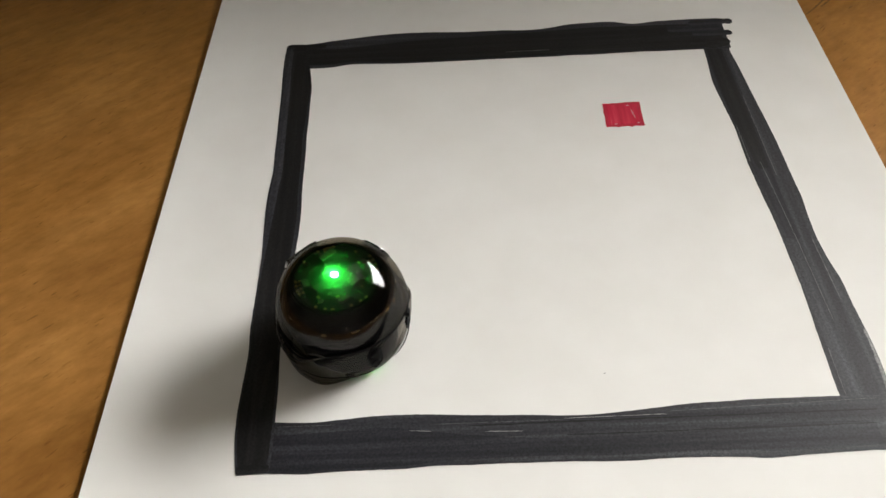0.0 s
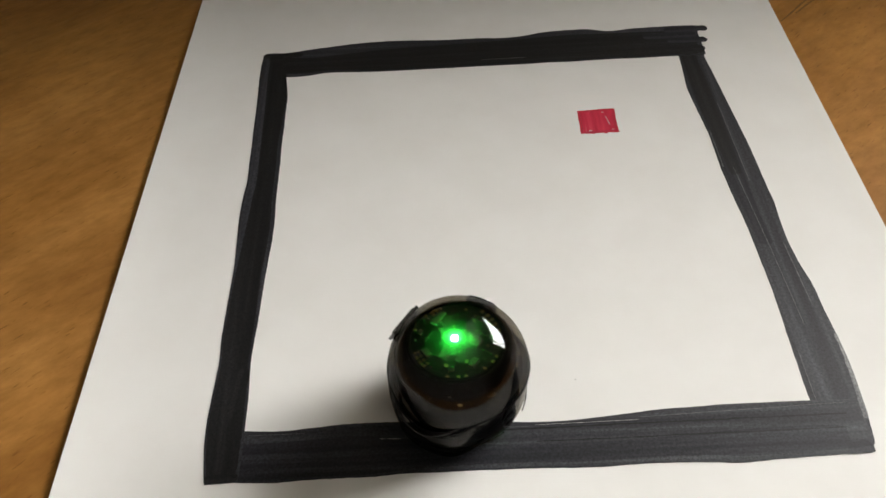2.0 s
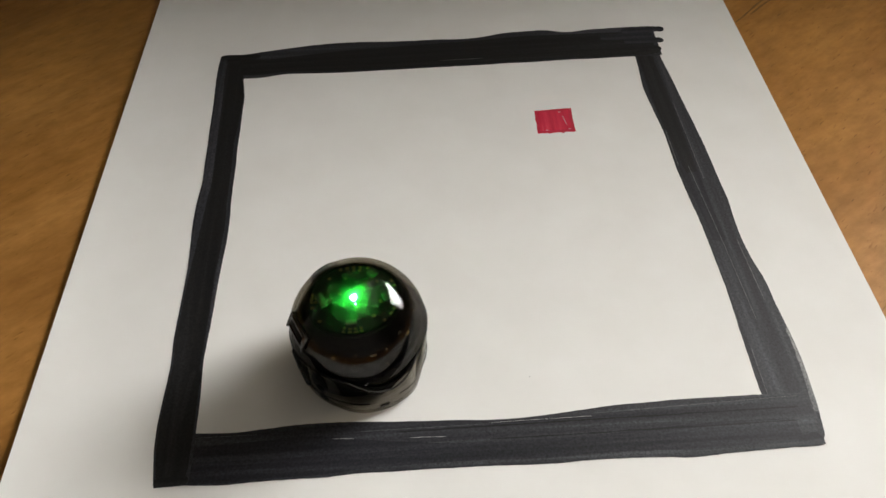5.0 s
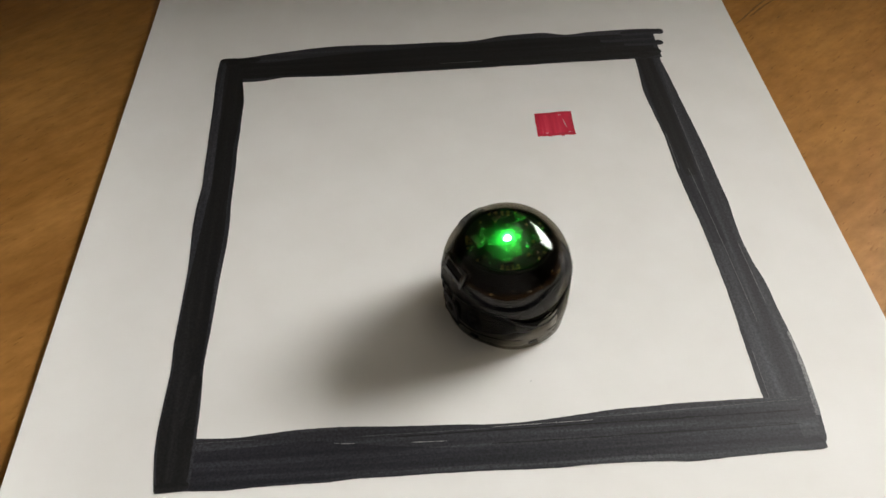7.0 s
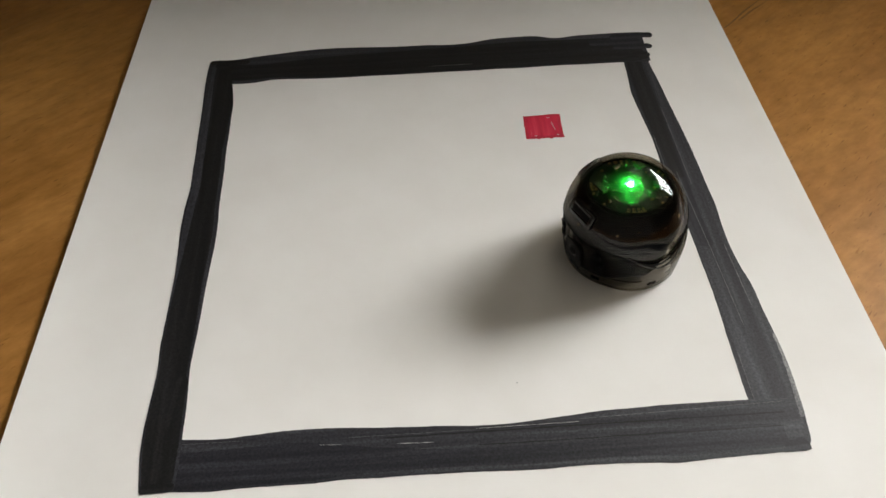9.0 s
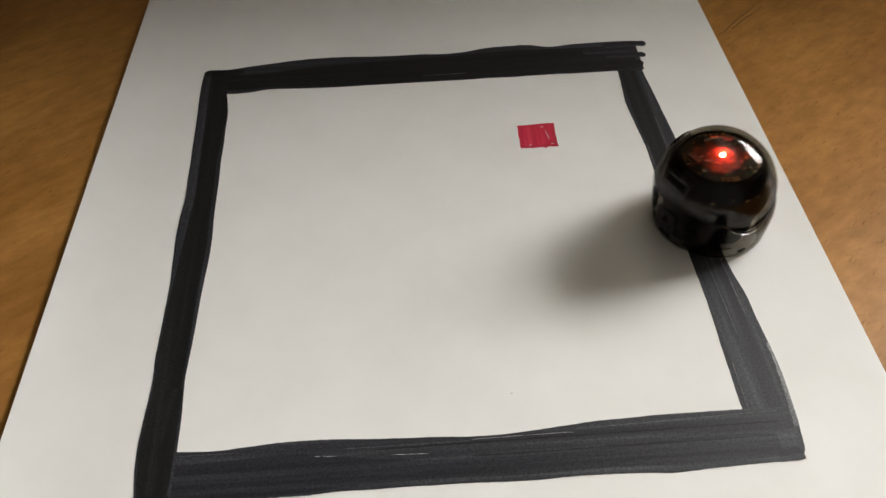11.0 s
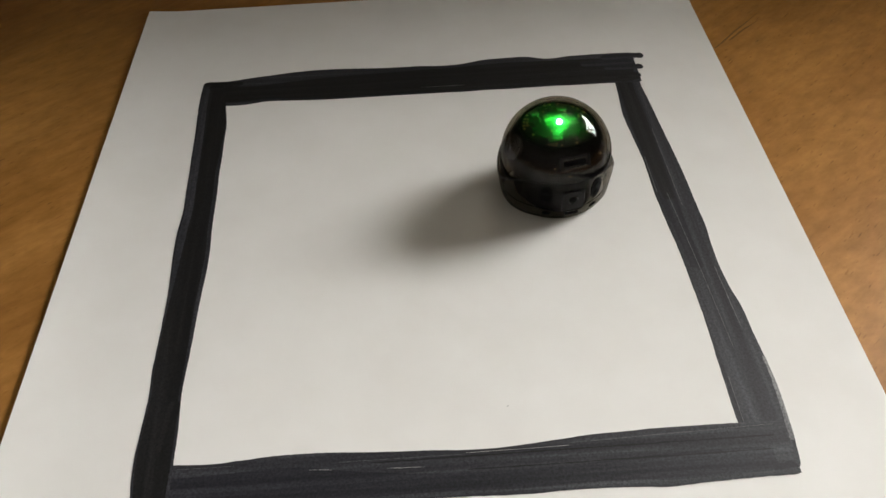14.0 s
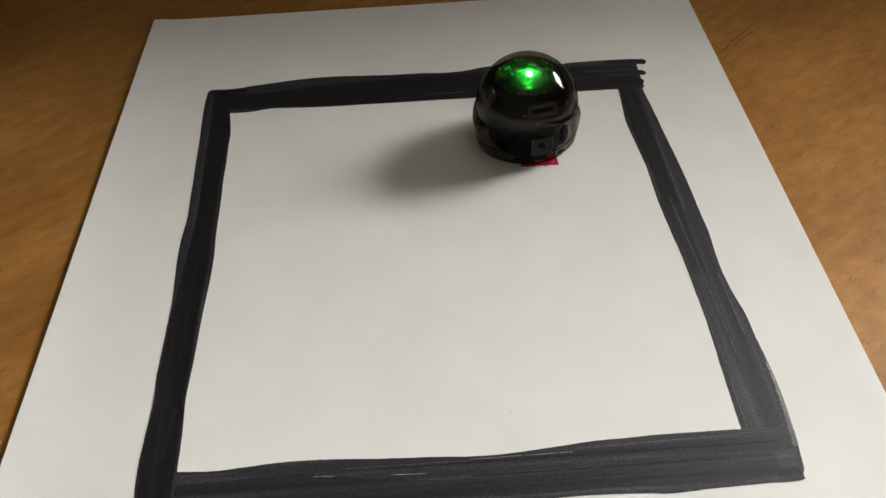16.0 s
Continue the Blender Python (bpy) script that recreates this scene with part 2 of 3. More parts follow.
def room():
    back, side, high, thick = -2.6, 2.3, 1.80, 0.16

    def wall(name, size, at):
        ob = tagged(new(name, mesh_of(name, box(*size), PLASTER, False)), "unseen plain brown plastered wall", kind="structure")
        ob.matrix_world = ROOM @ Matrix.Translation(at)
        return ob

    tall, mid = high - FLOOR, (high + FLOOR) / 2
    x = WINDOW_FAR + thick / 2
    wall("wall_window_below", (thick, 2 * side, WIN_LOW - FLOOR), (x, 0, (WIN_LOW + FLOOR) / 2))
    wall("wall_window_above", (thick, 2 * side, high - WIN_HIGH), (x, 0, (high + WIN_HIGH) / 2))
    for name, sgn in (("wall_window_one_side", 1), ("wall_window_other_side", -1)):
        inner = WIN_MID + sgn * WIN_HALF
        wall(name, (thick, abs(sgn * side - inner), WIN_HIGH - WIN_LOW), (x, (sgn * side + inner) / 2, (WIN_LOW + WIN_HIGH) / 2))
    wall("wall_back", (thick, 2 * side, tall), (back - thick / 2, 0, mid))
    length, cx = WINDOW_FAR - back + 2 * thick, (WINDOW_FAR + back) / 2
    wall("wall_side_far", (length, thick, tall), (cx, side + thick / 2, mid))
    wall("wall_side_near", (length, thick, tall), (cx, -side - thick / 2, mid))
    floor = tagged(new("floor", mesh_of("floor", box(length, 2 * side + 2 * thick, 0.1), FLOORING, False)), "brown floor covering of the room", kind="structure")
    floor.matrix_world = ROOM @ Matrix.Translation((cx, 0, FLOOR - 0.05))
    ceiling = tagged(new("ceiling", mesh_of("ceiling", box(length, 2 * side + 2 * thick, 0.1), PLASTER, False)), "plain brown ceiling", kind="structure")
    ceiling.matrix_world = ROOM @ Matrix.Translation((cx, 0, high + 0.05))
    # two unseen walls added behind the table to block window light from its far end
    stub = tagged(new("shade_wall_behind_table", mesh_of("shade_wall_behind_table", box(2.0, 0.12, tall), PLASTER, False)), "unseen plain brown plastered wall", kind="structure")
    stub.matrix_world = Matrix.Translation((0.100 - 1.0, 0.200 + 0.06, mid))
    low = tagged(new("shade_wall_low", mesh_of("shade_wall_low", box(0.81, 0.12, 0.18 - FLOOR), PLASTER, False)), "unseen low brown wall added to shade the table's far end", kind="structure")
    low.matrix_world = Matrix.Translation((0.100 + 0.405, 0.200 + 0.06, (0.18 + FLOOR) / 2))
    win = tagged(new("window_1"), "white-framed wide window letting in overcast daylight", "window", kind="structure")
    win.matrix_world = ROOM @ Matrix.Translation((x, WIN_MID, 0))
    h, zc, bar = WIN_HIGH - WIN_LOW, (WIN_LOW + WIN_HIGH) / 2, 0.045
    for sgn in (1, -1):
        part("frame_upright", box(0.06, bar, h, (0, sgn * (WIN_HALF - bar / 2), zc), 0.004), FRAME_PAINT, win)
    part("frame_rail", box(0.06, 2 * WIN_HALF - 2 * bar, bar, (0, 0, WIN_LOW + bar / 2), 0.004), FRAME_PAINT, win)
    part("frame_rail", box(0.06, 2 * WIN_HALF - 2 * bar, bar, (0, 0, WIN_HIGH - bar / 2), 0.004), FRAME_PAINT, win)
    part("mullion", box(0.05, 0.06, h - 2 * bar, (0, -0.04 - WIN_MID, zc), 0.004), FRAME_PAINT, win)


room()


def table():
    t = tagged(new("table"), "honey-brown wooden table with a satin varnish", "table")
    t.matrix_world = pose(0.06, -0.177, 0, 0, 0, 0)
    part("tabletop", box(1.5, 0.75, 0.03, (0, 0, TABLE_TOP - 0.015), 0.003), WOOD, t)
    for sx in (1, -1):
        for sy in (1, -1):
            part("leg", box(0.06, 0.06, 0.72, (sx * 0.68, sy * 0.31, FLOOR + 0.36), 0.003), WOOD, t)
    # a dark twin grain line in the varnish
    for a, b in (((0.1084, 0.0904), (0.1325, 0.1138)), ((0.1150, 0.0952), (0.1314, 0.1089))):
        d = Vector(b) - Vector(a)
        bm = bmesh.new()
        n = 24
        left, right = [], []
        for i in range(n + 1):
            s = i / n
            w = 0.00028 * (0.4 + math.sin(math.pi * min(1, s + 0.15))) * (1 + 0.3 * noise.noise((s * 9, a[0] * 100, 0)))
            p = Vector(a) + d * s + Vector((-d.y, d.x)).normalized() * 0.0004 * noise.noise((s * 3, 5, a[1] * 90))
            q = Vector((-d.y, d.x)).normalized() * w
            left.append(bm.verts.new((p.x + q.x, p.y + q.y, TABLE_TOP + 0.00002)))
            right.append(bm.verts.new((p.x - q.x, p.y - q.y, TABLE_TOP + 0.00002)))
        for i in range(n):
            bm.faces.new((left[i], left[i + 1], right[i + 1], right[i]))
        part("grain_line", bm, DARK_GRAIN, t, "dark grain line", t.matrix_world.inverted())


table()

# ---------------------------------------------------------------- the sheet and its drawing
HALF_W, HALF_L = 0.10795, 0.1397


def smoothstep(a, b, x):
    u = max(0.0, min(1.0, (x - a) / (b - a)))
    return u * u * (3 - 2 * u)


def paper_z(x, y):
    """Height of the sheet's upper face: nearly flat, with a lifted edge and slight waves."""
    z = 0.0009 * smoothstep(-0.086, -0.112, x) ** 2 - 0.00042 * smoothstep(0.070, 0.108, x)
    z += 0.00016 * noise.noise((x * 16 + 3.1, y * 13 + 0.7, 0.3)) * smoothstep(0.108, 0.06, x)
    return max(z, -0.00039)


def sheet():
    s = tagged(new("paper_sheet"), "white sheet of paper with a black marker square drawn on it", "paper")
    bm = bmesh.new()
    nx, ny = 86, 112
    top = [[bm.verts.new((-HALF_W + 2 * HALF_W * i / nx, -HALF_L + 2 * HALF_L * j / ny, 0)) for i in range(nx + 1)] for j in range(ny + 1)]
    for j in range(ny):
        for i in range(nx):
            bm.faces.new((top[j][i], top[j][i + 1], top[j + 1][i + 1], top[j + 1][i]))
    for v in bm.verts:
        v.co.z = paper_z(v.co.x, v.co.y)
        v.co.x += 0.0008 * smoothstep(-0.088, -0.108, v.co.x)
    low = [[bm.verts.new(v.co - Vector((0, 0, 0.0001))) for v in row] for row in top]
    for j in range(ny):
        for i in range(nx):
            bm.faces.new((low[j][i], low[j + 1][i], low[j + 1][i + 1], low[j][i + 1]))
    edge = [(0, i) for i in range(nx)] + [(j, nx) for j in range(ny)] + [(ny, i) for i in range(nx, 0, -1)] + [(j, 0) for j in range(ny, 0, -1)]
    for (a, b), (c, d) in zip(edge, edge[1:] + edge[:1]):
        bm.faces.new((top[a][b], low[a][b], low[c][d], top[c][d]))
    part("sheet", bm, PAPER, s)
    return s


PAPER_SHEET = sheet()


def resample(values, s):
    """Catmull-Rom through evenly spaced values, s from 0 to 1."""
    n = len(values) - 1
    f = min(max(s, 0.0), 1.0) * n
    i = min(int(f), n - 1)
    u = f - i
    p0, p1, p2, p3 = values[max(i - 1, 0)], values[i], values[i + 1], values[min(i + 2, n)]
    return 0.5 * (2 * p1 + (p2 - p0) * u + (2 * p0 - 5 * p1 + 4 * p2 - p3) * u * u + (3 * p1 - p0 - 3 * p2 + p3) * u ** 3)


def ribbon(start, turn, length, low, high, s0=0.0, s1=1.0, lift=0.00002, ragged=0.00008, seed=0.0, across=6, ends=0.0):
    """A pen stroke in its own frame: x along it, y from the low to the high edge (mm lists or functions)."""
    m = pose(start[0], start[1], 0, 0, 0, turn)
    bm = bmesh.new()
    n = max(12, int(length * (s1 - s0) / 0.0008))
    rows = []
    for i in range(n + 1):
        s = s0 + (s1 - s0) * i / n
        lo = (low(s) if callable(low) else resample(low, s)) / 1000
        hi = (high(s) if callable(high) else resample(high, s)) / 1000
        lo += ragged * noise.noise((s * length * 700, seed, 1.5)) + ragged * 0.7 * noise.noise((s * length * 2300, seed, 7.5))
        hi += ragged * noise.noise((s * length * 700, seed, 4.5)) + ragged * 0.7 * noise.noise((s * length * 2300, seed, 9.5))
        pull = ends * (max(0, 1 - i / 2) ** 2 + max(0, 1 - (n - i) / 2) ** 2)
        mid, half = (lo + hi) / 2, (hi - lo) / 2 * (1 - min(0.6, 0.5 * pull))
        row = []
        for j in range(across + 1):
            y = mid - half + 2 * half * j / across
            w = m @ Vector((s * length, y, 0))
            row.append(bm.verts.new((s * length, y, paper_z(w.x, w.y) + lift)))
        rows.append(row)
    for i in range(n):
        for j in range(across):
            bm.faces.new((rows[i][j], rows[i + 1][j], rows[i + 1][j + 1], rows[i][j + 1]))
    return bm, m


def drawing():
    # edges of the four hand-drawn lines at even steps along each, in millimetres from its straight axis
    top_out = [6.1, 5.8, 7.1, 8.2, 9.3, 9.9, 9.9, 9.5, 8.9, 8.7, 8.6, 8.0, 8.5, 10.2, 10.6, 10.5, 8.5, 9.3, 9.5, 9.5, 9.4]
    top_in = [-6.2, -8.9, -9.1, -7.8, -8.1, -8.5, -8.7, -8.7, -8.7, -8.7, -8.7, -8.8, -8.9, -8.7, -8.9, -8.8, -8.7, -9.0, -8.9, -9.1, -9.2]
    left_out = [-4.0, -4.3, -4.2, -3.9, -3.7, -3.6, -3.4, -3.3, -3.2, -3.8, -3.9, -3.6, -3.3, -3.4, -3.6, -3.8, -3.5, -3.9, -4.3, -4.0, -2.9]
    left_in = [4.0, 4.6, 5.5, 6.4, 6.4, 6.5, 6.3, 6.5, 6.5, 6.5, 6.8, 6.7, 6.2, 5.8, 5.5, 5.1, 4.7, 5.1, 5.2, 5.2, 5.0]
    low_out = [-6.5, -7.3, -7.7, -7.4, -7.3, -7.3, -6.9, -7.0, -6.9, -7.0, -7.1, -7.4, -7.5, -7.2, -7.3, -7.6, -8.1, -7.7, -7.4, -7.2, -7.1]
    low_in = [6.5, 6.2, 5.8, 6.3, 6.9, 7.0, 6.7, 6.2, 5.8, 5.5, 5.0, 5.0, 5.5, 6.2, 6.9, 7.1, 7.4, 7.4, 7.4, 7.3, 7.2]
    right_out = [4.4, 4.4, 4.9, 5.2, 5.5, 5.9, 6.2, 6.5, 6.5, 6.5, 6.6, 6.0, 5.8, 6.3, 7.3, 7.4, 7.8, 7.9, 7.5, 6.8, 5.8]
    right_in = [-4.4, -4.4, -5.0, -5.6, -5.3, -4.8, -4.4, -4.5, -4.7, -4.5, -4.2, -3.8, -3.7, -3.7, -3.7, -4.0, -4.4, -4.7, -5.0, -5.0, -5.7]
    top = ((-0.0776, 0.0818), -0.32, 0.1552)
    left = ((-0.0744, 0.0870), -88.24, 0.1709)
    low = ((-0.0710, -0.0765), 0.03, 0.1514)
    right = ((0.0722, 0.0774), -88.91, 0.1593)

    def line(name, where, lo, hi, mat, label, **more):
        bm, m = ribbon(*where, lo, hi, **more)
        return part(name, bm, mat, PAPER_SHEET, label, m)

    def stroke(parent, where, lo, hi, mat, name="stroke", **more):
        bm, _ = ribbon(*where, lo, hi, **more)
        return part(name, bm, mat, parent)

    def edge(values, shift):
        return lambda s: resample(values, s) + shift(s)

    def curve(*values):
        return lambda s: resample(values, s)

    # the end piece of the right-hand line lies lowest, then the lower line, the others over them
    r = line("black_line", right, right_in, right_out, INK_WORN, "worn grey-black marker line", seed=4, ends=0.2)
    stroke(r, right, edge(right_in, curve(1.0, 0.2, 1.0, 0.4, 1.1, 1.5, 1.2, 1.3, 1.6, 1.5)), curve(2.2, 2.4, 2.1, 1.2, 2.0, 3.5, 3.0), INK, s0=0.0, s1=0.60, lift=0.000034, seed=5, ends=0.5)
    stroke(r, right, curve(-3.2, -3.8, -2.6, -2.5, -2.0, -1.6), curve(1.5, 1.7, 1.1, 0.2, 0.3, 0.5), INK_CORE, s0=0.0, s1=0.42, lift=0.000046, seed=6, ends=0.6)
    stroke(r, right, lambda s: resample(right_out, s) - 0.5 - 0.7 * smoothstep(0.75, 0.95, s) + 0.3 * noise.noise((s * 60, 3, 1)), lambda s: resample(right_out, s) + 0.06, INK_THIN, s0=0.80, s1=0.955, lift=0.000034, seed=8, ends=0.3)
    for a, b, y0, y1, w in ((0.20, 0.44, 2.3, 2.2, 0.22), (0.40, 0.62, -0.9, 0.4, 0.2), (0.60, 0.78, 0.3, 0.9, 0.18), (0.60, 0.74, 4.4, 5.0, 0.28), (0.83, 0.93, -3.2, -3.6, 0.2), (0.29, 0.40, -3.6, -3.8, 0.3)):
        f = (lambda a, b, y0, y1: lambda s: y0 + (y1 - y0) * (s - a) / (b - a))(a, b, y0, y1)
        stroke(r, right, (lambda f, w: lambda s: f(s) - w * (0.5 + 0.5 * noise.noise((s * 120, f(s), 2))))(f, w), (lambda f, w: lambda s: f(s) + w * (0.3 + 0.5 * noise.noise((s * 150, f(s), 8))))(f, w), STREAK, "streak", s0=a, s1=b, lift=0.000056, across=2, ragged=0.00004, seed=y0, ends=1.5)
    b = line("black_line", low, low_out, low_in, INK_WORN, "worn grey-black marker line", seed=1, ends=0.1, lift=0.000062)
    stroke(b, low, edge(low_out, curve(0.3, 0.6, 0.5, 1.3, 1.6, 1.5, 1.6, 1.8, 1.2, 1.5)), curve(2.5, 2.8, 3.6, 1.2, -0.6, -1.0, -0.8, 0.2, 0.6, 0.4), INK, s0=0.0, s1=0.97, lift=0.000074, seed=2, ends=0.5)
    stroke(b, low, curve(-5.6, -5.4, -5.2, -5.4, -5.0), curve(-1.8, -2.0, -2.6, -2.2, -3.6), INK, s0=0.10, s1=0.80, lift=0.000086, seed=3, ends=1.0)
    for a, e, y0, y1, w in ((0.35, 0.98, 3.2, 3.4, 0.32), (0.5, 0.97, -0.4, -0.2, 0.30)):
        stroke(b, low, (lambda y0, y1, w: lambda s: y0 + (y1 - y0) * s - w * (0.6 + 0.6 * noise.noise((s * 30, y0, 2))))(y0, y1, w), (lambda y0, y1, w: lambda s: y0 + (y1 - y0) * s + w * (0.6 + 0.6 * noise.noise((s * 34, y0, 6))))(y0, y1, w), INK_CORE, s0=a, s1=e, lift=0.000088, across=2, seed=y0, ends=1.0)
    for a, e, y0, y1, w, mt in ((0.30, 0.50, 4.0, 3.9, 0.10, STREAK), (0.50, 0.66, 4.2, 4.3, 0.07, BARE), (0.66, 0.985, 5.0, 6.4, 0.12, STREAK), (0.257, 0.291, 2.55, 2.2, 0.09, BARE), (0.376, 0.433, 1.55, 1.25, 0.09, BARE), (0.03, 0.14, 5.0, 4.9, 0.1, STREAK)):
        f = (lambda a, e, y0, y1: lambda s: y0 + (y1 - y0) * (s - a) / (e - a))(a, e, y0, y1)
        stroke(b, low, (lambda f, w: lambda s: f(s) - w * (0.5 + 0.9 * noise.noise((s * 160, f(s), 2))))(f, w), (lambda f, w: lambda s: f(s) + w * (0.5 + 0.9 * noise.noise((s * 190, f(s), 8))))(f, w), mt, "streak", s0=a, s1=e, lift=0.000098, across=2, ragged=0.00003, seed=y0 + 3, ends=1.5)
    t = line("black_line", top, top_in, top_out, INK_WORN, "dense black marker line", seed=9, ends=0.1, lift=0.000075)
    stroke(t, top, lambda s: resample(top_in, s) + 0.9 + 1.4 * smoothstep(0.28, 0.0, s), curve(4.5, 2.0, 3.5, 5.0, 5.5, 6.0, 6.5, 7.5, 7.0, 6.5, 6.0), INK_CORE, s0=0.0, s1=0.99, lift=0.000090, seed=10, ends=0.6)
    stroke(t, top, lambda s: -4.55 - 0.8 * s, lambda s: -4.25 - 0.8 * s + 0.15 * noise.noise((s * 60, 0, 0)), STREAK, "streak", s0=0.50, s1=0.60, lift=0.000102, across=2, seed=11, ends=1.5)
    l = line("black_line", left, left_out, left_in, INK_WORN, "dense black marker line", seed=12, ends=0.1, lift=0.000108)
    stroke(l, left, lambda s: resample(left_out, s) + 2.4 * smoothstep(0.66, 0.45, s) + 0.5, lambda s: resample(left_in, s) - 1.3 * smoothstep(0.1, 0.3, s) + 0.6 * smoothstep(0.6, 0.8, s), INK_CORE, s0=0.0, s1=0.99, lift=0.000122, seed=13, ends=0.3)
    # blunt ends of single passes
    for x0, y0, turn, length, half, mat, parent in ((0.066, 0.0878, 2, 0.0138, 1.7, INK, t), (0.066, 0.0815, -2, 0.0118, 1.7, INK, t), (0.064, 0.0762, -2, 0.0115, 1.3, INK_CORE, t),
                                                    (-0.0765, 0.0858, 0, 0.0125, 1.3, INK_CORE, t), (0.0745, -0.0822, 3, 0.0040, 1.5, INK, b), (-0.0668, -0.0520, -94, 0.0145, 1.7, INK_CORE, l), (-0.0722, -0.0826, 2, 0.0078, 1.2, INK_CORE, l), (0.058, 0.0846, 0, 0.0185, 1.9, INK, t), (0.0705, 0.0752, 0, 0.0068, 2.0, INK_CORE, t)):
        bm, m = ribbon((x0, y0), turn, length, [-half, -half * 1.05, -half], [half, half, half], lift=0.000135, seed=x0 * 900, ends=0.9, ragged=0.00012)
        part("stroke", bm, mat, parent, m=parent.matrix_basis.inverted() @ m)
    # round pools of ink where the nib came to rest
    for x0, y0, size, mat, parent in ((0.0799, 0.0881, 1.75, INK, t), (0.0783, 0.0811, 1.65, INK, t), (0.0760, 0.0759, 2.0, INK_CORE, t), (0.0716, 0.0742, 2.2, INK_CORE, t), (0.0740, 0.0760, 2.3, INK_CORE, t),
                                      (-0.0769, 0.0862, 1.35, INK_CORE, t), (-0.0735, 0.0838, 2.4, INK_CORE, t), (0.0785, -0.0818, 1.8, INK, b)):
        bm = bmesh.new()
        rim = []
        for i in range(28):
            a = 2 * math.pi * i / 28
            q = size * 0.001 * (1 + 0.16 * noise.noise((math.cos(a) * 1.4 + x0 * 500, math.sin(a) * 1.4, y0 * 500)))
            rim.append(bm.verts.new((q * math.cos(a), q * math.sin(a), 0)))
        bm.faces.new(rim)
        part("ink_pool", bm, mat, parent, m=parent.matrix_basis.inverted() @ pose(x0, y0, paper_z(x0, y0) + 0.00015))
    # the red square: a filled body of upright passes inside a drawn outline
    bm, m = ribbon((0.0296, 0.0389), 0.0, 0.0117, [-5.4, -5.6, -5.3, -5.7, -5.4, -5.6, -5.4], [5.4, 5.6, 5.7, 5.7, 5.6, 5.8, 5.6], lift=0.00002, seed=21, ragged=0.00022, across=10)
    red = part("red_square", bm, RED, PAPER_SHEET, "small red marker square", m)
    for x0, y0, turn, length, half in ((0.0294, 0.0444, 1, 0.0122, 0.45), (0.0297, 0.0336, -1, 0.0118, 0.5), (0.0300, 0.0448, -92, 0.0118, 0.45), (0.0411, 0.0446, -93, 0.0116, 0.5), (0.0331, 0.0345, -85, 0.0018, 0.5), (0.0372, 0.0343, -88, 0.0017, 0.55)):
        bm2, m2 = ribbon((x0, y0), turn, length, [-half, -half * 1.2, -half * 0.9, -half], [half, half * 0.9, half * 1.2, half], lift=0.00003, seed=x0 * 5000 + turn, ends=0.6, ragged=0.00012, across=3)
        part("stroke", bm2, RED_EDGE, red, m=red.matrix_basis.inverted() @ m2)
    for x, y, dx, dy in ((0.0024, -4.5, 1.0, 0.16), (0.0096, -4.4, 0.9, 0.16), (0.0074, 4.5, 0.9, 0.16)):
        bm2, m2 = ribbon((0.0296 + x, 0.0389 + y / 1000), 0.0, dx / 1000, [-dy, -dy], [dy, dy], lift=0.00004, seed=x * 3000, ends=0.8, across=2)
        part("streak", bm2, BARE, red, m=red.matrix_basis.inverted() @ m2)
    bm2, m2 = ribbon((0.0296 + 0.0086, 0.0389 + 0.0024), -80, 0.0045, [-0.09, -0.1], [0.09, 0.08], lift=0.00004, seed=33, ends=1.0, across=2)
    part("streak", bm2, BARE, red, m=red.matrix_basis.inverted() @ m2)
    bm, m = ribbon((0.0156, -0.0601), 20, 0.0004, [-0.12, -0.12], [0.12, 0.12], lift=0.00002, seed=40, ends=1.0, across=2)
    part("ink_speck", bm, INK, PAPER_SHEET, m=m)


drawing()


# ---------------------------------------------------------------- the robot: y is its front, its wheels stand on z = 0
DOME_R, DOME_Z = 0.0164, 0.0137


def at_angle(a, r, z, tilt=0.0):
    """A frame on the body at the bearing a (degrees from its front, leftwards): x outwards, y round, z up."""
    return pose(0, 0, 0, 0, 0, 90 + a) @ Matrix.Translation((r, 0, z)) @ pose(0, 0, 0, 0, -tilt, 0)


def seam_z(a):
    return 0.0149 - 0.0053 * math.sin(radians(a)) ** 6


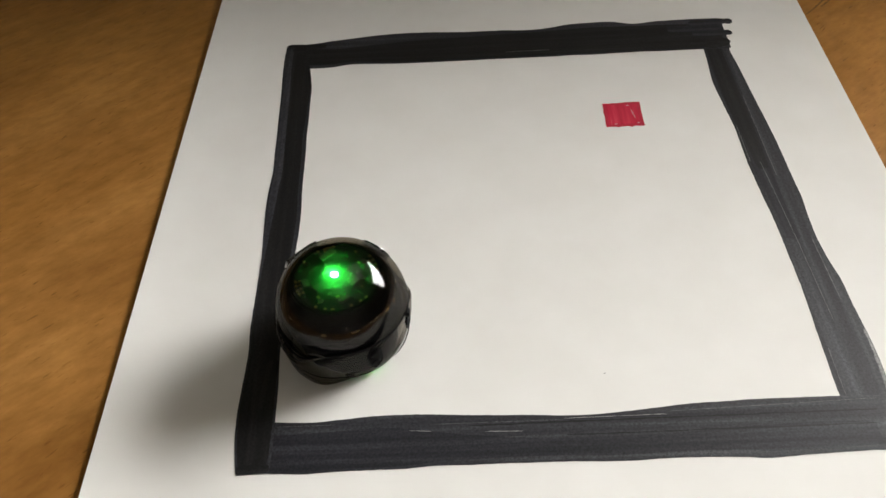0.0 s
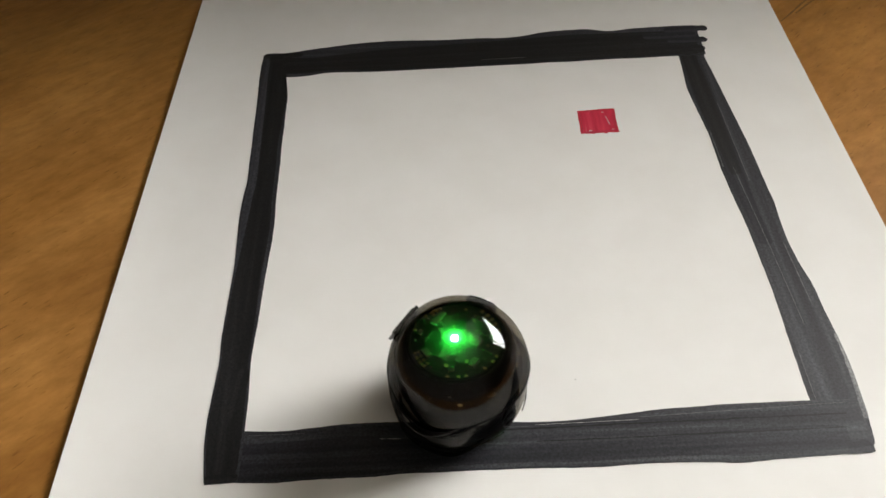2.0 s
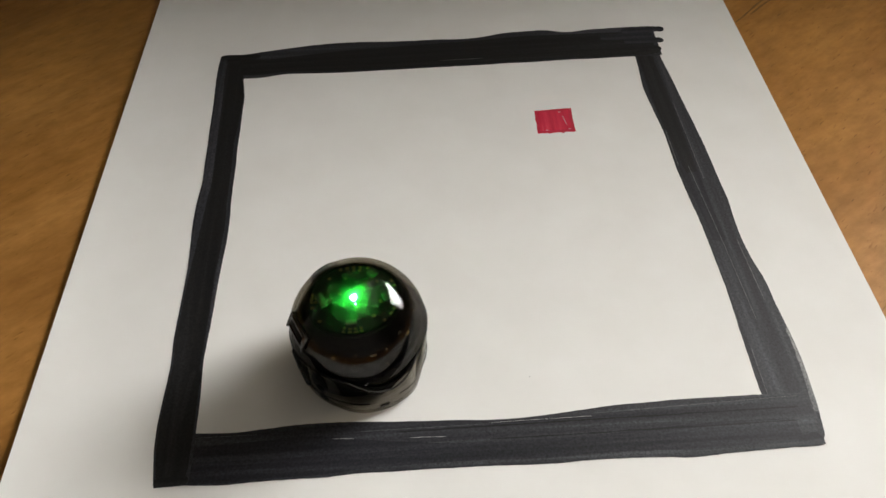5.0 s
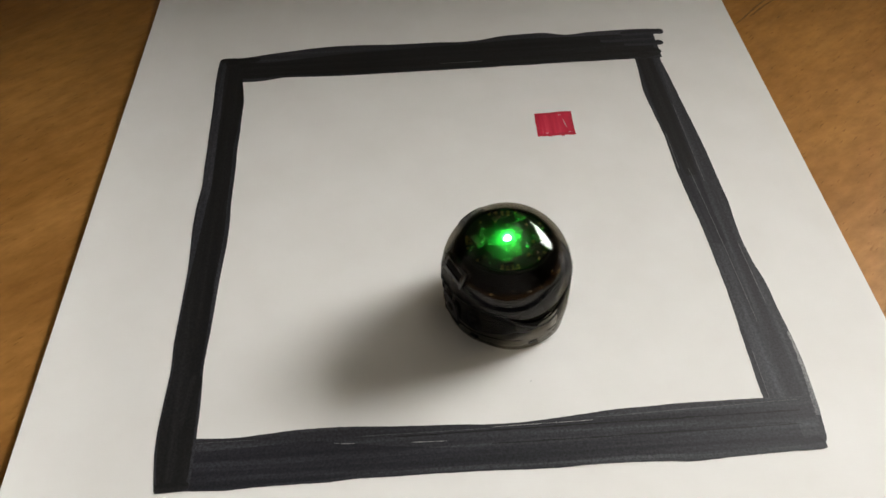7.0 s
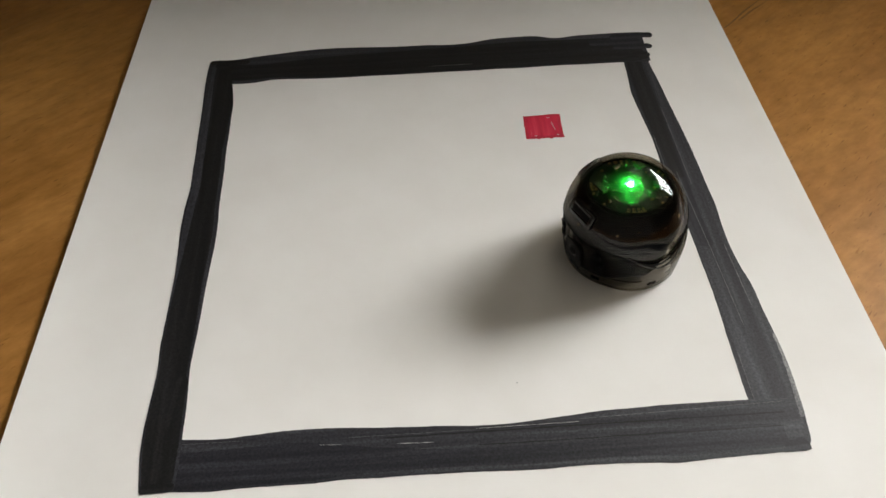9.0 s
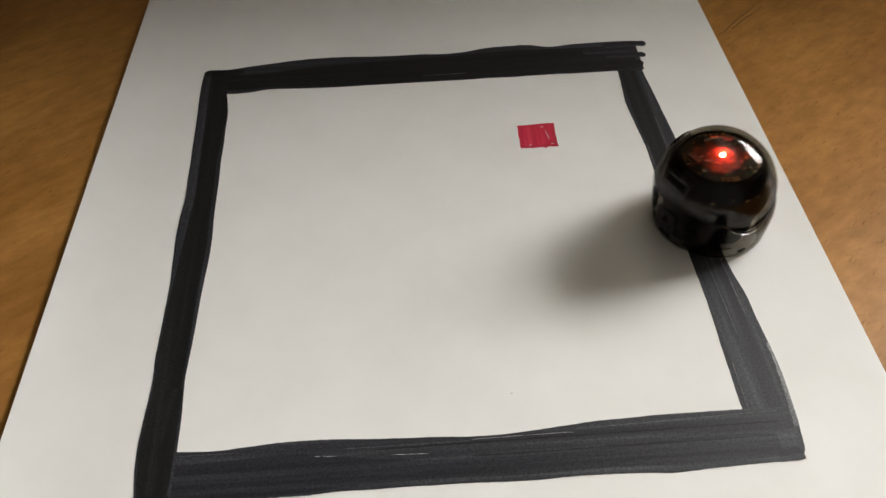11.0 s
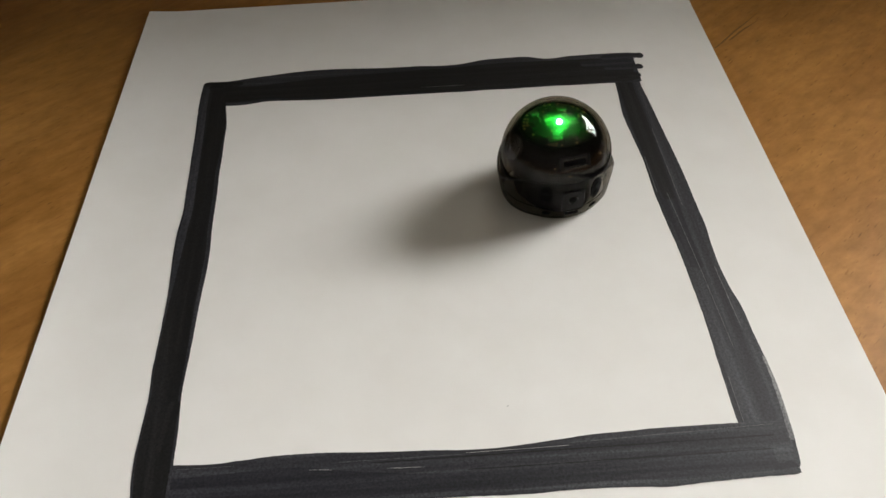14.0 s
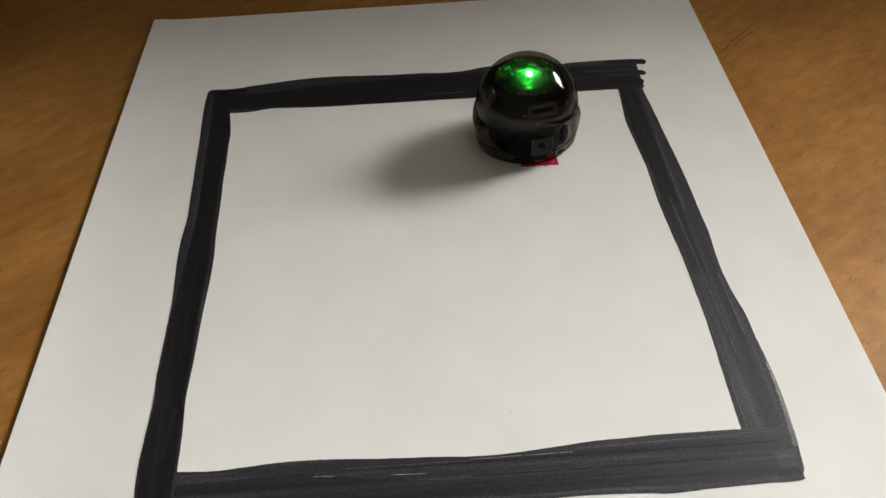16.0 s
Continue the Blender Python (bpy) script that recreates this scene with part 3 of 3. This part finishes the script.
def robot():
    top = tagged(new("toy_robot"), "small round robot with smoky clear dome and glowing board light", "robot")
    mm = 0.001
    # clear dome, with a wavy lower edge where it meets the skirt
    bm = bmesh.new()
    seg, rows = 96, 26
    skins = []
    for thick in (0.0, 0.0012):
        r, rings = DOME_R - thick, []
        for k in range(rows):
            ring = []
            for i in range(seg):
                a = 360 * i / seg
                low = math.asin(max(-0.6, min(0.6, (seam_z(a) - DOME_Z) / r)))
                e = low + (math.pi / 2 - low) * k / rows
                p = pose(0, 0, 0, 0, 0, 90 + a) @ Vector((r * math.cos(e), 0, DOME_Z + r * math.sin(e)))
                ring.append(bm.verts.new(p))
            rings.append(ring)
        tip = bm.verts.new((0, 0, DOME_Z + r))
        made = len(bm.faces)
        for k in range(rows - 1):
            for i in range(seg):
                bm.faces.new((rings[k][i], rings[k][(i + 1) % seg], rings[k + 1][(i + 1) % seg], rings[k + 1][i]))
        for i in range(seg):
            bm.faces.new((rings[-1][i], rings[-1][(i + 1) % seg], tip))
        bm.faces.ensure_lookup_table()
        for f in bm.faces[made:]:
            f.material_index = 1 if thick else 0
        skins.append(rings[0])
    for i in range(seg):
        bm.faces.new((skins[0][i], skins[1][i], skins[1][(i + 1) % seg], skins[0][(i + 1) % seg]))
    part("dome", bm, [SMOKE, SMOKE_IN], top, "smoky clear plastic dome")
    # skirt below the seam
    bm = bmesh.new()
    rings = []
    for i in range(seg):
        a = 360 * i / seg
        zs = seam_z(a) - 0.0002
        out = 0.0014 * smoothstep(0.60, 0.98, abs(math.sin(radians(a))))
        tuck = 0.0011 * smoothstep(0.35, 0.9, math.cos(radians(a)))
        prof = [(0.0150 + out * 0.7 - tuck, 0.0005 + tuck), (0.0153 + out * 0.75 - tuck, 0.0009 + tuck), (0.0156 + out * 0.9 - tuck * 0.4, 0.0040), (0.0159 + out, 0.0072), (0.0162 + out, zs - 0.0012), (0.0163 + out * 0.8, zs - 0.0003), (0.0162, zs),
                (0.0152, zs), (0.0151 + out, zs - 0.0012), (0.0149 + out, 0.0072), (0.0146 + out, 0.0040), (0.0142 + out * 0.7 - tuck, 0.0005 + tuck)]
        rings.append([bm.verts.new(pose(0, 0, 0, 0, 0, 90 + a) @ Vector((r, 0, z))) for r, z in prof])
    k = len(rings[0])
    for i in range(seg):
        for j in range(k):
            f = bm.faces.new((rings[i][j], rings[(i + 1) % seg][j], rings[(i + 1) % seg][(j + 1) % k], rings[i][(j + 1) % k]))
            f.material_index = 1 if 7 <= j <= 10 else 0
    part("skirt", bm, [SKIRT, SMOKE_IN], top, "smoky grey plastic skirt")
    part("seam", tube([pose(0, 0, 0, 0, 0, 90 + a) @ Vector((0.01630, 0, seam_z(a) - 0.0001)) for a in range(0, 360, 3)], 0.00022, 6, True), GROOVE, top)
    # dark insides
    inside = [(0, 1.6), (13.7, 1.6), (13.9, 2.2), (14.0, 6), (14.1, 8), (14.2, 9), (14.3, 10), (14.4, 11), (14.55, 12), (14.75, 13.7), (14.6, 16), (14.05, 18.2), (13.25, 20.5), (12.25, 22.3), (11.5, 23.2), (0, 23.2)]
    bm = lathe([(r * mm, z * mm) for r, z in inside])
    for v in bm.verts:
        v.co.x *= 0.84 + 0.16 * smoothstep(0.0085, 0.0125, v.co.z)
    part("inner_body", bm, BLACK, top, "black inner body")
    board = part("circuit_board", lathe([(0, 0.0231), (0.0110, 0.0231), (0.0112, 0.0233), (0.0112, 0.0236), (0.0110, 0.0237), (0, 0.0237)]), BOARD, top, "dark circuit board with small parts")
    bz = 0.0237
    for x, y, sx, sy, sz, turn, mat in ((-1.9, 3.9, 2.3, 2.3, 0.5, 0, CHIP), (-5.0, 6.9, 2.2, 2.0, 0.6, 12, CHIP), (3.4, 6.6, 2.6, 1.5, 0.6, 0, CHIP), (-7.4, 1.2, 1.5, 2.4, 0.7, 8, SILVER),
                                        (-3.0, -6.9, 4.2, 1.7, 0.6, 0, CHIP), (6.6, -3.6, 1.6, 2.4, 0.7, -20, CHIP), (7.6, 3.4, 1.4, 1.4, 0.7, 30, SILVER), (2.6, -8.0, 1.3, 1.1, 0.6, 10, SILVER)):
        part("chip", box(sx * mm, sy * mm, sz * mm, (0, 0, sz * mm / 2), 0.00012), mat, board, m=pose(x * mm, y * mm, bz, 0, 0, turn))
    # two rows of leads beside the light, a comb of fine dots behind it and one before it
    for y in (0.8, -0.8):
        for i in range(8):
            part("pin", box(0.24 * mm, 1.15 * mm, 0.25 * mm, (0, 0, 0.00012)), TIN, board, m=pose((1.9 + 0.58 * i) * mm, y * mm, bz))
    for x0, y0, dx, dy, count in ((-5.4, -4.4, 0.56, 0.0, 9), (-0.6, 6.2, 0.0, 0.5, 6), (-4.2, 3.0, 0.0, 0.55, 5), (1.2, -5.8, 0.55, 0.0, 6)):
        for i in range(count):
            part("pin", box(0.3 * mm, 0.3 * mm, 0.2 * mm, (0, 0, 0.0001)), TIN, board, m=pose((x0 + dx * i) * mm, (y0 + dy * i) * mm, bz))
    # added black ring over the board's edge, darkening it as the glow falls off
    part("glow_fade_rim", lathe([(0.0103, bz), (0.0104, bz + 0.0003), (0.0110, bz + 0.0003), (0.0113, bz - 0.0006), (0.0103, bz - 0.0006)], 64, closed=True), BLACK, board, "black ring added where the glow fades out")
    # pairs of gold pads at the board's rim
    for a0 in (-128, -120, -112, -104, 58, 67, 76, 150, 158):
        for r in (8.9, 9.8):
            part("gold_pad", lathe([(0, 0.0002), (0.00034, 0.00018), (0.00042, 0)], 12), GOLD, board, m=pose(0, 0, bz, 0, 0, 90 + a0) @ Matrix.Translation((r * mm, 0, 0)))
    rng = random.Random(7)
    for i in range(46):
        a, r = rng.uniform(0, 360), rng.uniform(2.6, 9.6)
        s = rng.choice((0.3, 0.42, 0.6))
        part("resistor", box(s * 1.5 * mm, s * mm, 0.4 * mm, (0, 0, 0.0002), 0.00006), rng.choice((TIN, CHIP, GOLD, TIN)), board, m=pose(r * mm * math.cos(radians(a)), r * mm * math.sin(radians(a)), bz, 0, 0, rng.choice((0, 90, 45))))
    for i in range(22):
        a = 360 * i / 22 + rng.uniform(-6, 6)
        if rng.random() < 0.8:
            part("solder_pad", lathe([(0, 0.0003), (0.00030, 0.00025), (0.00042, 0)], 10), GOLD, board, m=pose(0.0099 * math.cos(radians(a)), 0.0099 * math.sin(radians(a)), bz))
    # a ring of small bright parts lower inside, round the inner body
    for i in range(58):
        a, z = rng.uniform(0, 360), rng.uniform(18.6, 21.0)
        if i % 3 == 0:
            z = 19.2 + 0.2 * math.sin(a)
        elif i % 7 == 0:
            z = rng.uniform(14.6, 16.5)
        rr = math.sqrt(14.8 ** 2 - (z - 13.7) ** 2)
        bm = bmesh.new()
        bmesh.ops.create_icosphere(bm, subdivisions=2, radius=rng.choice((0.16, 0.24, 0.36)) * mm, matrix=Matrix.Diagonal((0.6, rng.choice((1.0, 1.0, 1.7, 2.4)), 1.0, 1)))
        part("solder_joint", bm, rng.choice((GOLD, TIN, TIN, TIN)), top, m=at_angle(a, (rr - 0.05) * mm, z * mm, 20))
    # light on the board: a bead with one green and one red half that turns over
    part("light_socket", box(2.0 * mm, 2.0 * mm, 0.9 * mm, (0, 0, 0.00045), 0.00015), CHIP, board, "small light socket", pose(0.4 * mm, -0.2 * mm, bz))
    bm = bmesh.new()
    bmesh.ops.create_uvsphere(bm, u_segments=24, v_segments=16, radius=0.00075)
    for f in bm.faces:
        f.material_index = 0 if f.calc_center_median().z > 0 else 1
    bead = part("light_bead", bm, [GREEN_GLOW, RED_GLOW], top, "glowing light bead, green on one half and red on the other", pose(0.4 * mm, -0.2 * mm, bz + 0.0009))
    # thin films added round the bead, standing in for the bloom of its light
    for r, h in ((0.0066, 0.0023), (0.0042, 0.0020), (0.0027, 0.0018)):
        cap = [(r * k / 14, h * (1 - (k / 14) ** 2) ** 2) for k in range(15)][::-1]
        part("halo_cap", lathe(cap, 40), HALO, board, "thin film added as the light's halo", pose(0.4 * mm, -0.2 * mm, bz + 0.0001))
    # charging port on the back
    port = part("port_block", box(2.1 * mm, 8.6 * mm, 4.2 * mm, (0, 0, 0), 0.0004), SMOKE_DARK, top, "dark plastic port housing", at_angle(180, 0.0139, 0.0206, 27))
    part("port_slot", box(0.5 * mm, 6.6 * mm, 1.5 * mm, (0.00095, 0, 0.0001), 0.0002), GROOVE, port)
    part("port_lip", box(0.6 * mm, 7.0 * mm, 0.35 * mm, (0.0011, 0, -0.00115), 0.00014), PORT_EDGE, port)
    for sgn in (1, -1):
        part("port_cheek", box(0.8 * mm, 0.4 * mm, 4.4 * mm, (0.0007, sgn * 0.0044, -0.0004), 0.00018), PORT_EDGE, port)
    part("port_lip", box(0.5 * mm, 7.2 * mm, 0.4 * mm, (0.0011, 0, 0.00135), 0.00012), PORT_EDGE, port)
    # round button on the left side, with ring grooves and a plain emblem
    turnout = pose(0, 0, 0, 0, 90, 0)
    swell = DOME_R + 0.0001
    face = [(r, math.sqrt(swell ** 2 - r ** 2) - swell) for r in (0.0, 0.0009, 0.0018, 0.0027, 0.0034, 0.0038)]
    button = part("power_button", lathe(face + [(0.0038, -0.0014), (0, -0.0014)], 40), SMOKE_DARK, top, "round dark button with ring grooves", pose(0, 0, DOME_Z, 0, 0, 90 + 99) @ pose(0, 0, 0, 0, -25, 0) @ Matrix.Translation((swell, 0, 0)) @ turnout)
    for r in (0.0037, 0.0030, 0.0022, 0.0015):
        part("button_ring", tube([(r * math.cos(2 * math.pi * i / 40), r * math.sin(2 * math.pi * i / 40), math.sqrt(swell ** 2 - r ** 2) - swell + 0.00003) for i in range(40)], 0.00015, 6, True), PORT_EDGE, button)
    part("emblem", box(1.5 * mm, 0.9 * mm, 0.3 * mm, (0, 0, 0.0), 0.00014), PORT_EDGE, button)
    # lips of the flared wheel covers
    for a in (90, -90):
        part("cover_lip", tube([pose(0, 0, 0, 0, 0, 90 + b) @ Vector((0.0174 - 0.0011 * (abs(b - a) / 33) ** 2, 0, seam_z(b) - 0.0002 + 0.0008 * (abs(b - a) / 33) ** 2)) for b in range(a - 33, a + 34, 3)], 0.00020, 8), PORT_EDGE, top)
    # sensor windows, each a dark oval with two holes
    for a in (180 - 29, 180 + 29, 40, -13):
        eye = part("sensor_window", lathe([(0, 0.0004), (0.0011, 0.0004), (0.0015, 0.0002), (0.0016, -0.0004), (0, -0.0004)], 24), BLACK, top, "black oval sensor window", at_angle(a, 0.0158, 0.0095, -4) @ turnout @ Matrix.Diagonal((2.3, 1.2, 1, 1)))
        part("sensor_rim", tube([(0.00165 * math.cos(2 * math.pi * i / 32), 0.00165 * math.sin(2 * math.pi * i / 32), 0.0002) for i in range(32)], 0.00013, 6, True), BLACK, eye)
        for dz in (1.15, -1.15):
            part("sensor_hole", lathe([(0, 0.0002), (0.0008, 0.0002), (0.00095, 0.0), (0.0011, -0.0004)], 16), GROOVE, eye, m=Matrix.Translation((dz * 0.62 * mm, 0, 0.0005)) @ Matrix.Diagonal((1 / 2.15, 1, 1, 1)))
    for a in (180,):
        plate = part("centre_plate", box(0.5 * mm, 6.8 * mm, 7.2 * mm, (0, 0, 0), 0.0004), PLATE, top, m=at_angle(a, 0.0159, 0.0078, -4))
        part("plate_hole", lathe([(0, 0.0002), (0.0008, 0.0003), (0.0011, 0.0001), (0.0013, -0.0003)], 18), GROOVE, plate, m=Matrix.Translation((0.0003, 0, 0.0004)) @ turnout)
        edge_loop = [(0.0003, y * mm, z * mm) for y, z in ((-3.3, -3.2), (-3.4, 0), (-3.1, 3.2), (-2.6, 3.6), (0, 3.7), (2.6, 3.6), (3.1, 3.2), (3.4, 0), (3.3, -3.2), (2.8, -3.6), (0, -3.7), (-2.8, -3.6))]
        part("plate_edge", tube(edge_loop, 0.00014, 6, True), PORT_EDGE, plate)
        part("plate_ring", tube([(0.00035, 0.0015 * math.cos(2 * math.pi * i / 28), 0.0004 + 0.0015 * math.sin(2 * math.pi * i / 28)) for i in range(28)], 0.00012, 6, True), PORT_EDGE, plate)
    # a second bead under the front, lighting the sheet
    bm = bmesh.new()
    bmesh.ops.create_uvsphere(bm, u_segments=16, v_segments=12, radius=0.0006)
    for f in bm.faces:
        f.material_index = 0 if f.calc_center_median().z < 0 else 1
    under = part("under_bead", bm, [UNDER_GREEN, UNDER_RED], top, "small light bead under the front", pose(0.002, 0.0115, 0.0015))
    # notches and a moulding line on the skirt
    for a in (180, 152, 208, 20, -38, 96, -96):
        part("skirt_notch", box(0.5 * mm, (4.2 if a in (180, 20) else 2.4) * mm, 0.9 * mm, (0, 0, 0), 0.0002), GROOVE, top, m=at_angle(a, 0.0143 if a in (20, -38) else 0.0153 if abs(math.sin(radians(a))) < 0.8 else 0.0162, 0.0034 if a in (20, -38) else 0.0026, -4))
    for a0 in (40, 130, 220, 310):
        part("moulding", tube([pose(0, 0, 0, 0, 0, 90 + a0 + 2 * b) @ Vector((0.01575 + 0.0007 * smoothstep(0.70, 0.96, abs(math.sin(radians(a0 + 2 * b)))), 0, 0.0046)) for b in range(-16, 17)], 0.00014, 6), SMOKE_DARK, top)
    # wheels under the body
    for sgn in (1, -1):
        wheel = part("wheel", lathe([(0, -0.0013), (0.0042, -0.0013), (0.0046, -0.0008), (0.0046, 0.0008), (0.0042, 0.0013), (0, 0.0013)], 32), RUBBER, top, "black rubber wheel", pose(sgn * 0.0105, 0, 0.0048 + 0.0002, 0, 90, 0))
    part("skid", lathe([(0, 0.0002), (0.0012, 0.0005), (0.0018, 0.0016), (0, 0.0016)], 16), BLACK, top, m=pose(0, -0.0105, 0))
    return top, bead, under


ROBOT, BEAD, UNDER = robot()


def motions():
    rows = [
        (0.0, -0.0478, -0.0455, -46), (0.5, -0.0402, -0.0496, -40), (1.0, -0.0302, -0.0550, -37), (1.5, -0.0217, -0.0592, -35),
        (2.0, -0.0125, -0.0642, -34), (2.5, -0.0030, -0.0692, -34), (3.0, 0.0064, -0.0741, -34), (3.2, 0.0112, -0.0772, -34),
        (3.3, 0.0108, -0.0770, -34), (3.4, 0.0082, -0.0759, -34), (3.5, 0.0036, -0.0732, -34), (3.6, -0.0028, -0.0697, -34),
        (3.8, -0.0154, -0.0636, -34), (4.0, -0.0261, -0.0576, -34), (4.2, -0.0300, -0.0557, -34), (4.35, -0.0311, -0.0549, -32),
        (4.5, -0.0312, -0.0548, 0), (4.65, -0.0312, -0.0547, 24), (4.8, -0.0290, -0.0537, 25), (5.5, -0.0160, -0.0477, 25),
        (6.3, -0.0007, -0.0407, 25), (6.5, 0.0028, -0.0388, 25), (7.0, 0.0122, -0.0346, 25), (7.5, 0.0217, -0.0302, 25),
        (8.0, 0.0300, -0.0263, 25), (8.5, 0.0393, -0.0222, 25), (9.0, 0.0491, -0.0176, 25), (9.2, 0.0519, -0.0163, 25),
        (10.0, 0.0678, -0.0093, 25), (10.7, 0.0826, -0.0026, 25), (10.8, 0.0828, -0.0025, 25), (11.0, 0.0785, -0.0046, 25),
        (11.15, 0.0715, -0.0079, 25), (11.3, 0.0634, -0.0117, 25), (11.4, 0.0572, -0.0146, 25), (11.5, 0.0528, -0.0163, 25),
        (11.6, 0.0503, -0.0177, 25), (11.7, 0.0492, -0.0183, 25), (11.8, 0.0486, -0.0181, 27), (11.9, 0.0479, -0.0172, 55),
        (12.0, 0.0473, -0.0164, 83), (12.2, 0.0467, -0.0155, 92), (12.4, 0.0452, -0.0120, 97), (12.5, 0.0446, -0.0100, 99),
        (12.7, 0.0439, -0.0068, 101), (13.0, 0.0428, -0.0010, 101), (13.5, 0.0406, 0.0098, 101), (14.0, 0.0386, 0.0196, 101),
        (14.5, 0.0366, 0.0298, 101), (15.0, 0.0343, 0.0407, 101), (15.4, 0.0328, 0.0480, 101), (15.6, 0.0326, 0.0484, 101), (16.0, 0.0326, 0.0484, 101)]
    walk(ROBOT, [(t, pose(x, y, 0.0001, 0, 0, a - 90)) for t, x, y, a in rows])
    turns = [(0.0, 0), (3.2, 0), (3.2334, 60), (3.2667, 120), (3.3, 180), (4.8, 180), (4.8334, 120), (4.8667, 60), (4.9, 0),
             (10.7, 0), (10.7334, 60), (10.7667, 120), (10.8, 180), (12.2, 180), (12.2334, 120), (12.2667, 60), (12.3, 0), (16.0, 0)]
    walk(BEAD, [(t, pose(0.0004, -0.0002, 0.0246, a)) for t, a in turns])
    walk(UNDER, [(t, pose(0.002, 0.0115, 0.0015, a)) for t, a in turns])


motions()
